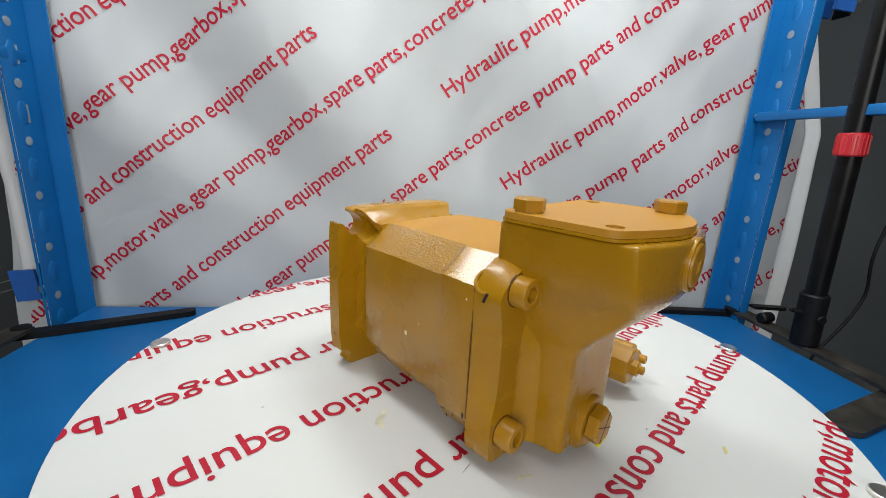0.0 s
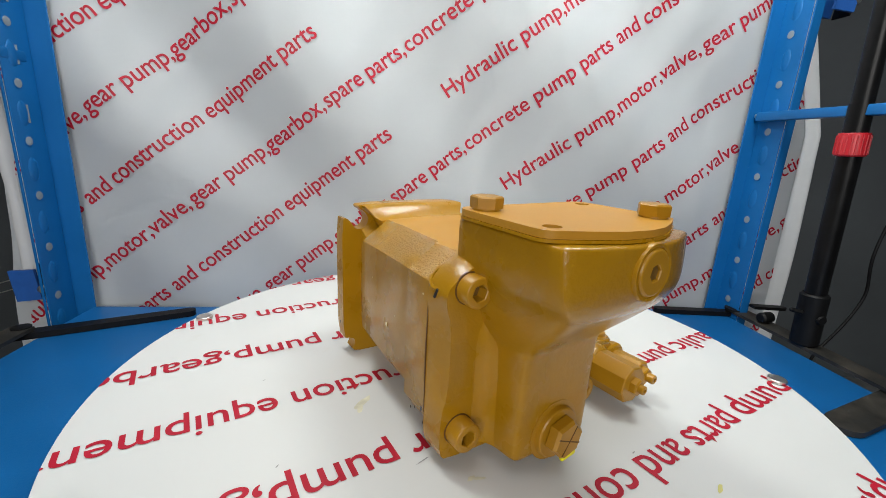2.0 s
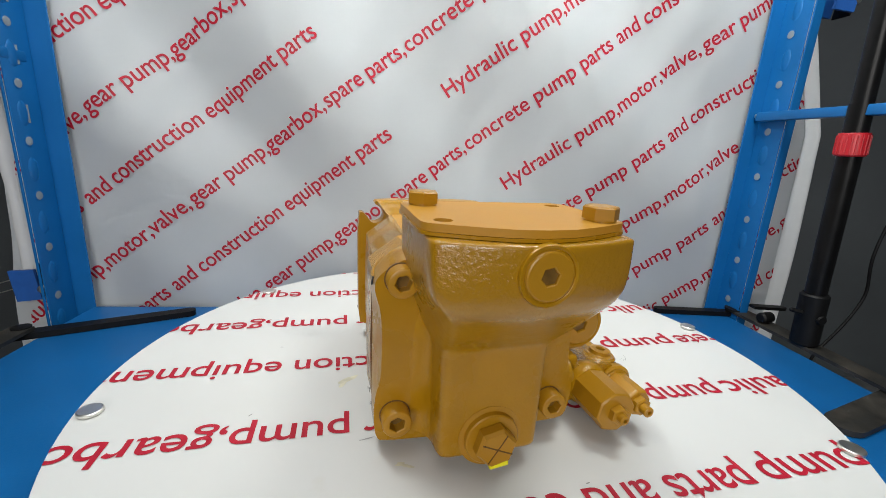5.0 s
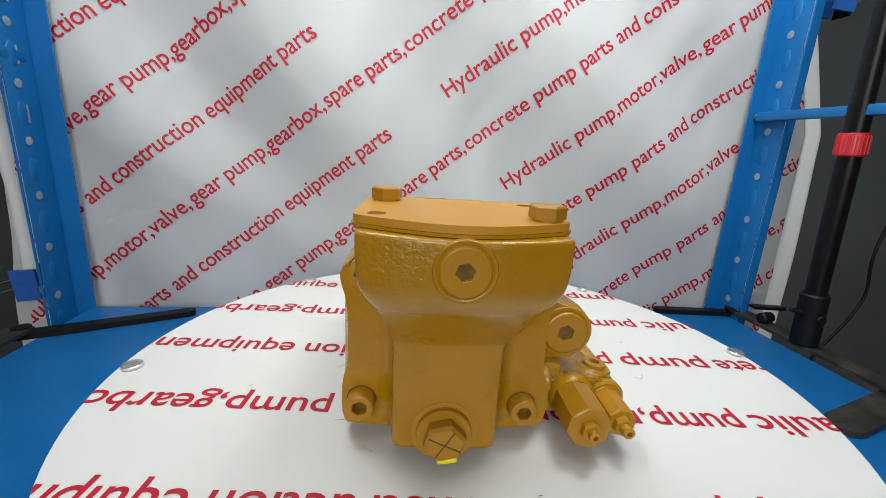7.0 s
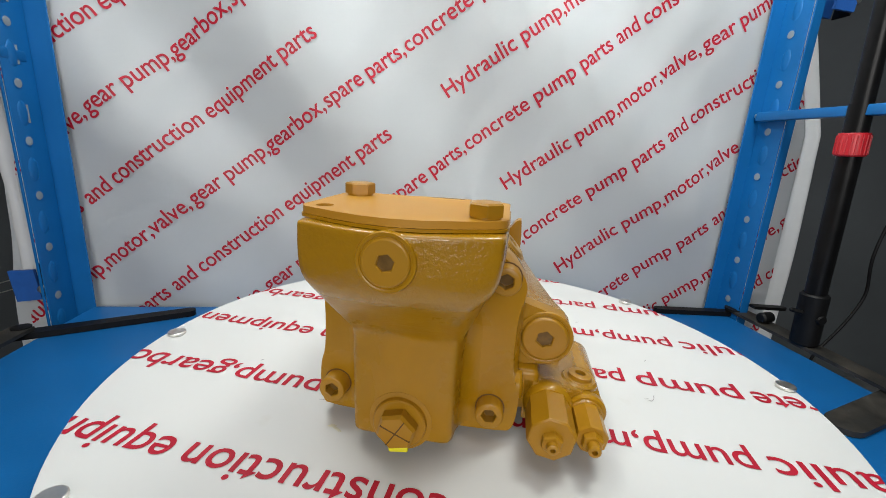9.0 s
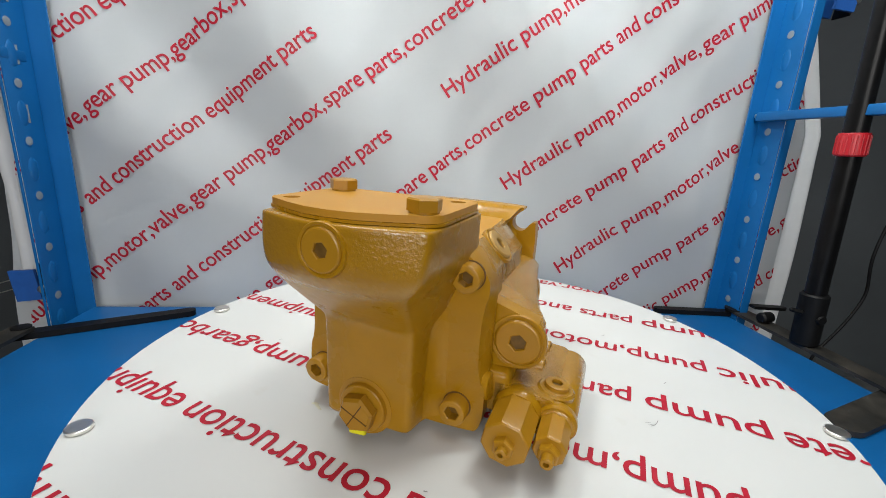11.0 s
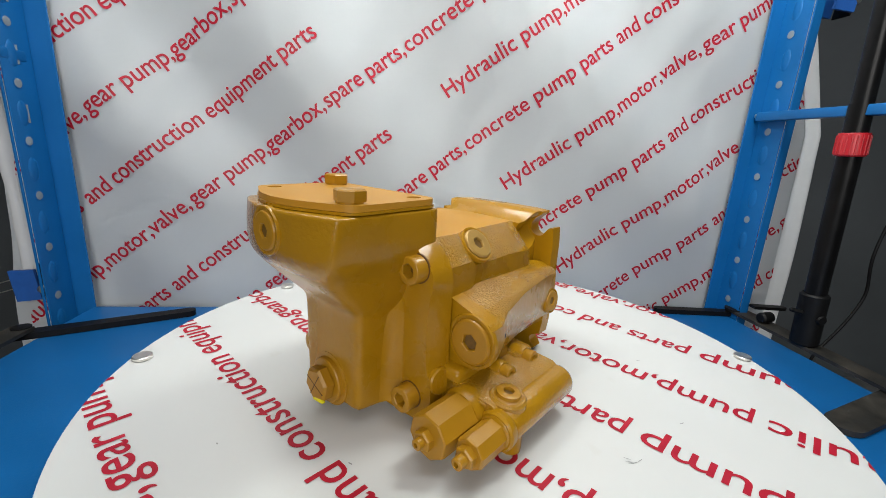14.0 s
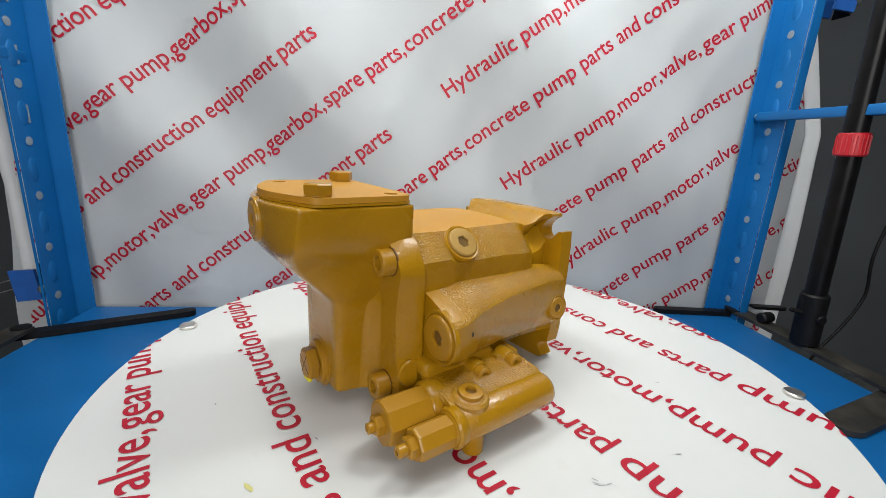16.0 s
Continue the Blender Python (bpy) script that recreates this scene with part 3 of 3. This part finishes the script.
# control valve: block, two adjusters, ports
bm = loft([[P(117 + r * math.cos(a), y, 31 + r * 0.95 * math.sin(a)) for a in [2 * math.pi * i / 28 for i in range(28)]]
           for y, r in ((-117, 13), (-115, 15.5), (-60, 17), (-8, 17), (-4, 15.5), (-2.5, 13))])
valve = part("valve_block", bm, M_PEEL, pump, smooth=60)
part("adjuster_collar", lathe([(0.0165, 0), (0.0172, 0.001), (0.0172, 0.007), (0.0155, 0.009)], A(117, -107, 30.5, FRONT), 28), M_PAINT, valve)
bm = prism([(62, 14), (112, 14), (118, 20), (118, 44), (110, 49), (62, 53)], lambda a, b, d: P(a, -112 + d, b), 106, 0.005, 3)
part("web", bm, M_CAST, valve)
part("adjuster_collar", lathe([(0.0205, 0), (0.0215, 0.002), (0.0215, 0.012), (0.019, 0.016)], A(84, -104, 32, FRONT), 32), M_PAINT, valve)


def adjuster(x, z, y0a, r, length, sides, nut, tip, tipl):
    m = A(x, y0a, z, FRONT)
    b = part("adjuster", lathe([(r, 0), (r, length - 0.003), (r * 0.97, length - 0.001), (r * 0.9, length)], m, sides, 0.2), M_SMOOTH, pump, smooth=32)
    n = m @ pose(0, 0, length)
    part("lock_nut", lathe([(nut, 0), (nut, 0.0055), (nut * 0.85, 0.0066)], n, 6, 0.4), M_SMOOTH, b, smooth=20)
    part("stem", lathe([(tip, 0.006), (tip, 0.006 + tipl * 0.9), (tip * 0.8, 0.006 + tipl), (tip * 0.45, 0.006 + tipl), (tip * 0.4, 0.002 + tipl)], n, 18), M_SMOOTH, b)
    return b


adjuster(84, 31.5, -118, 0.0198, 0.042, 8, 0.0088, 0.0045, 0.006)
adjuster(116.5, 29, -116, 0.0135, 0.033, 8, 0.0088, 0.005, 0.0085)


def port(x, y, z, d, r, h, mat=None):
    m = A(x, y, z, d)
    q = part("port", lathe([(r * 1.3, -0.006), (r * 1.25, -0.001), (r, 0), (r, h), (r * 0.86, h + 0.0006), (r * 0.45, h + 0.0006), (r * 0.42, h - 0.003)], m, 28), mat or M_SMOOTH, pump)
    part("bore", lathe([(r * 0.4, 0), (r * 0.38, 0.0003)], m @ pose(0, 0, h - 0.0026), 16), M_HOLE, q, "dark port bore")
    return q


part("port_pad", lathe([(0.017, -0.012), (0.0165, -0.001), (0.0145, 0.0008)], A(112, -91, 49.5, (0.1, 0, 1)), 28), M_CAST, valve)
port(112, -91, 51, (0.1, 0, 1), 0.0105, 0.0035)
for y in (-59, -19):
    m = A(72, y, 48 if y < -40 else 49, (1, -0.06, 0.08))
    part("screw_boss", lathe([(0.0098, 0), (0.0098, 0.013), (0.0085, 0.0155)], m, 24), M_PAINT, valve)
    cap = part("socket_screw", socket(m @ pose(0, 0, 0.0152), 0.0074, 0.0037, 0.005, 0.0098, 24), M_SMOOTH, pump)
    part("socket_floor", lathe([(0.003, 0), (0.0029, 0.0003)], m @ pose(0, 0, 0.0205), 6), M_HOLE, cap, "dark socket floor")
bm = loft([[P(x, y, z) for x, y in ((60, -34), (82, -33), (87, -28), (87, -10), (82, -5), (60, -4))] for z in (24, 48, 55)])
part("screw_pad", soften(bm, 0.004, 3), M_CAST, valve)
part("foot_plug", lathe([(0.008, 0), (0.0095, 0.002), (0.0095, 0.02)], A(118, -90, 0, UP), 24), M_PAINT, valve)
mark = part("casting_mark", box(-0.009, 0.009, -0.006, 0.006, -0.001, 0.0018, 0.001), M_CAST, valve)
mark.matrix_local = Matrix.Translation(P(104, -106, 45)) @ pose(0, 0, 0, 0, 20, 20)
for s0, x0f, x1f in ((-1, -98.0, -78.5), (1, 26.0, 6.0)):
    arc_ring = [(x0f + (x1f - x0f) * math.sin(radians(a)), -151 + 23.5 * math.cos(radians(a))) for a in range(0, 91, 10)] + [(x1f, -124)]
    mid = (x1f + s0 * 5, -124)
    part("fillet", loft([[P(x, y, z) for x, y in arc_ring] for z in (16, 50, 80, 104)]
                        + [[P(mid[0] + (x - mid[0]) * q, mid[1] + (y - mid[1]) * q, z) for x, y in arc_ring] for z, q in ((116, 0.9), (128, 0.6), (140, 0.25), (150, 0.05))]), M_PAINT, pump, smooth=75)
part("valve_mount", box(0.045 - ORIGIN.x, 0.074 - ORIGIN.x, -0.112 - ORIGIN.y, -0.03 - ORIGIN.y, 0.022, 0.062, 0.005, 3), M_PAINT, pump)
part("lug", lathe([(0.0125, 0), (0.0125, 0.004), (0.0112, 0.0055), (0.004, 0.006)], A(54.5, -116, 50, (1, -0.1, 0.1)), 28), M_PAINT, pump)

# corner boss above the upper screw, chipped at its rim
boss = part("corner_boss", lathe([(0.0118, -0.01), (0.0115, 0.0022), (0.0108, 0.003), (0.0088, 0.003), (0.0083, 0.0008), (0.0035, 0.0015), (0.003, 0.003), (0.001, 0.0032)], A(-116, -110, 155, (-0.72, -0.12, 0.69)), 28), M_PAINT, pump)
chip = part("chip", box(-0.004, 0.004, -0.001, 0.0012, 0.0, 0.0012, 0.0004, 1), M_CHIP, boss, "bare dark chip in the paint")
chip.matrix_local = A(-124.3, -114, 146, (-1, -0.2, 0.1)) @ pose(0, 0, 0, 0, 0, 70)

# flecks and chips in the paint
for x, y, z, r in ((-119.3, -23, 83, 2.0), (-119.3, -40, 98, 1.0), (-125.2, -97, 140, 0.8), (-119.2, 10, 120, 0.5), (-119.3, -50, 60, 0.5)):
    part("fleck", lathe([(r * 0.8e-3, 0), (r * 1e-3, 0.0002), (r * 0.7e-3, 0.0004)], A(x, y, z, (-1, 0, 0)) @ Matrix.Diagonal((1, 1.3, 1, 1)), 10), M_SPOT, pump, "pale fleck on the paint")
for x, y, z, r, d in ((-125.0, -101, 41, 1.8, (-1, 0, 0)), (-124.6, -104, 30, 1.2, (-1, 0, 0)), (-124.8, -84, 33, 1.0, (-1, 0, 0)), (97.2, -80, 96, 1.6, RIGHT), (-123, 92, 40, 1.4, (-1, 0, 0)), (-124.5, -90, 36, 0.9, (-1, 0, 0))):
    part("chip", lathe([(r * 0.8e-3, 0), (r * 1e-3, 0.0002), (r * 0.7e-3, 0.0003)], A(x, y, z, d) @ Matrix.Diagonal((0.7, 1.6, 1, 1)), 8), M_CHIP, pump, "small dark chip in the paint")

# smudges and scuffs on the sheet
def smear(x, y, l, w, turn, mat, label):
    sm = bmesh.new()
    n = 18
    pts = []
    for i in range(n):
        a = 2 * math.pi * i / n
        q = 1 + 0.35 * noise.noise((x * 0.1 + 3 * math.cos(a), y * 0.1 + 3 * math.sin(a), 0.5))
        pts.append(Vector((l / 2 * q * math.cos(a), w / 2 * q * math.sin(a), 0)))
    z = 0.0003 + 0.00002 * (len(turntable.children) % 12)
    sm.faces.new([sm.verts.new(pose(x * 0.001, y * 0.001, z, 0, 0, turn) @ p) for p in pts])
    part("smear", sm, mat, turntable, label)


smear(60, -255, 0.011, 0.0035, 20, M_OLIVE, "yellow-green paint smear")
smear(-105, -147, 0.008, 0.004, 10, M_SMUDGE, "pale oil smear")
smear(-99, -150, 0.012, 0.003, -25, M_SMUDGE, "pale oil smear")
smear(-140, -16, 0.026, 0.007, 30, M_SMUDGE, "pale oil smear")
smear(-146, -24, 0.014, 0.005, 60, M_SMUDGE, "pale oil smear")
for i in range(5):
    smear(197 + 2.2 * i, -28 + 1.4 * i * (i - 3), 0.006, 0.0007, 20 + 14 * i, M_SCRATCH, "thin grey scuff")
for x, y, l, a in ((170, 20, 0.012, 15), (220, 60, 0.006, 60), (36, -196, 0.004, 10), (-60, -260, 0.003, 0), (-230, -60, 0.004, 40), (-215, 70, 0.003, 0), (150, 160, 0.005, 30), (-128, -112, 0.014, 12)):
    smear(x, y, l, 0.0012, a, M_SCRATCH, "thin grey scuff")

# loose magnets that hold the sheet
def magnet(angle, r=0.3685):
    a = radians(angle)
    return pose(r * math.cos(a), r * math.sin(a), 0.0002)


mag = thing("magnet", lathe([(0.0095, 0.0004), (0.0101, 0.001), (0.0101, 0.0034), (0.0092, 0.0041)], Matrix(), 32), M_STEEL,
            "round nickel-plated magnet on the turntable's edge", "magnet", "magnets on the turntable")
MAGNETS = [133.7, -35.4, 5.8, 184.7, 48.0, 225.8, 285.1]
magnets = [mag] + [copy_thing(mag, magnet(a)) for a in MAGNETS[1:]]



def flat_bar(a, b, w, h, z, bm=None, bevel=0.002):
    """A flat bar lying along a line on the table, from a to b."""
    a, b = Vector((*a, 0)), Vector((*b, 0))
    d = (b - a).normalized()
    n = Vector((-d.y, d.x, 0)) * w / 2
    out = bmesh.new()
    c = b - d * w * 0.25
    ring = [a + n] + [c + n * 0.94 * math.cos(q * math.pi / 8) + d * w * 0.5 * math.sin(q * math.pi / 8) for q in range(9)] + [a - n]
    loft([[p + Vector((0, 0, z)) for p in ring], [p + Vector((0, 0, z + h)) for p in ring]], True, out)
    return soften(out, bevel, 2, 30)


def at_booth(x, y, z=0.0):
    return BOOTH @ Vector((x, y, z))


def bar(name, a, b, w, h, parent, z=0.001, mat=None):
    p, q = at_booth(*a), at_booth(*b)
    return part(name, flat_bar((p.x, p.y), (q.x, q.y), w, h, ZT + z, bevel=0.0012), mat or M_RUBBER, parent)


# ---- light stands: flat steel feet on the table's edges ----
left_stand = base("light_stand", pose(0, 0, 0), "black light stand base with flat folding feet on the table", "light stand", "light stands")
bar("foot", (-0.03, -0.137), (0.196, -0.036), 0.023, 0.010, left_stand)
bar("foot", (-0.022, -0.125), (-0.004, -0.75), 0.034, 0.006, left_stand, 0.0115, M_DUSTY)
part("hinge", lathe([(0.013, 0), (0.013, 0.0016), (0.007, 0.0026)], Matrix.Translation(at_booth(-0.02, -0.13, 0.0175)), 24), M_RUBBER, left_stand)

right_stand = base("light_stand", pose(0, 0, 0), "black telescopic light stand with a red locking collar", "light stand", "light stands")
bar("foot", (1.335, -0.033), (1.16, -0.015), 0.020, 0.010, right_stand)
bar("foot", (1.338, -0.028), (1.328, -0.85), 0.040, 0.006, right_stand, 0.0115, M_DUSTY)
bar("foot", (1.345, -0.352), (1.165, -0.408), 0.046, 0.008, right_stand, 0.001, M_DUSTY)
part("hinge", lathe([(0.018, 0), (0.018, 0.003), (0.010, 0.0045)], Matrix.Translation(at_booth(1.328, -0.04, 0.0175)), 24), M_RUBBER, right_stand)
part("clamp_knob", rod(at_booth(1.322, -0.112, 0.0285), at_booth(1.352, -0.106, 0.0285), 0.0108, 20, bevel=0.003), M_RUBBER, right_stand)
bar("clamp_arm", (1.335, -0.075), (1.40, -0.085), 0.018, 0.006, right_stand, 0.036)
foot = at_booth(1.330, -0.2, 0.018)
head = at_booth(1.277, -0.2, 1.06)
axis = (head - foot).normalized()
socket_base = part("socket_base", rod(foot, foot + axis * 0.098, 0.0215, 28, bevel=0.003), M_RUBBER, right_stand)
part("lever", rod(foot + axis * 0.062 + Vector((-0.020, -0.008, 0)), foot + axis * 0.066 + Vector((-0.040, -0.004, 0)), 0.004, 12, bevel=0.002), M_RUBBER, socket_base)
part("knob", rod(foot + axis * 0.055 + Vector((0.002, -0.0205, 0)), foot + axis * 0.055 + Vector((0.002, -0.026, 0)), 0.0085, 20, bevel=0.002), M_RUBBER, socket_base)
part("lower_tube", rod(foot + axis * 0.08, foot + axis * 0.42, 0.0163, 28), M_BLACK, right_stand)
part("upper_tube", rod(foot + axis * 0.40, foot + axis * 1.05, 0.0146, 28), M_BLACK, right_stand)
CZ = 0.338
collar = part("collar", lathe([(0.019, 0), (0.0207, 0.002), (0.0207, 0.034), (0.0195, 0.037)], aim(foot + axis * CZ, axis), 48), M_REDPLASTIC, right_stand, "ribbed red locking collar")
for i in range(20):
    a = i * math.pi / 10
    e = Vector((0.0207 * math.cos(a), 0.0207 * math.sin(a), 0.003))
    rib = part("rib", rod(e, e + Vector((0, 0, 0.03)), 0.0013, 6), M_REDPLASTIC, collar)
    rib.matrix_local = aim(foot + axis * CZ, axis)


def cable(points, r):
    cu = bpy.data.curves.new("power_cable", "CURVE")
    cu.dimensions, cu.bevel_depth, cu.bevel_resolution = "3D", r, 3
    sp = cu.splines.new("NURBS")
    sp.points.add(len(points) - 1)
    for q, p in zip(sp.points, points):
        q.co = (*p, 1)
    sp.use_endpoint_u, sp.order_u = True, 4
    ob = new("power_cable", cu)
    ob.data.materials.append(M_RUBBER)
    return tagged(ob, "thin black power cable hanging beside the light stand", "cable")


cable([at_booth(x, -0.12, z) for x, z in ((1.43, -0.77), (1.43, -0.4), (1.44, -0.08), (1.476, -0.03), (1.505, 0.005), (1.528, 0.045), (1.545, 0.085), (1.537, 0.12), (1.528, 0.165), (1.539, 0.224), (1.56, 0.32), (1.57, 0.6))], 0.0029)

# ---- motion ----
SPIN = 0.1088734
SAG = -0.04122659


def turned(t):
    return -math.degrees(SPIN * t + SAG * (t / 16) * (1 - t / 16))


def riding(p, base_turn, t):
    """The pose of a thing that rides on the turntable at p, turned with it."""
    return pose(0, 0, 0, 0, 0, START + turned(t)) @ Matrix.Translation(p) @ pose(0, 0, 0, 0, 0, base_turn)


def motions():
    times = [0.5 * i for i in range(33)]
    walk(turntable, [(t, riding((0, 0, 0), 0, t)) for t in times])
    walk(pump, [(t, riding(ORIGIN, 0, t)) for t in times])
    for ob, a in zip(magnets, MAGNETS):
        p = magnet(a).translation
        walk(ob, [(t, riding(p, a, t)) for t in times])


motions()
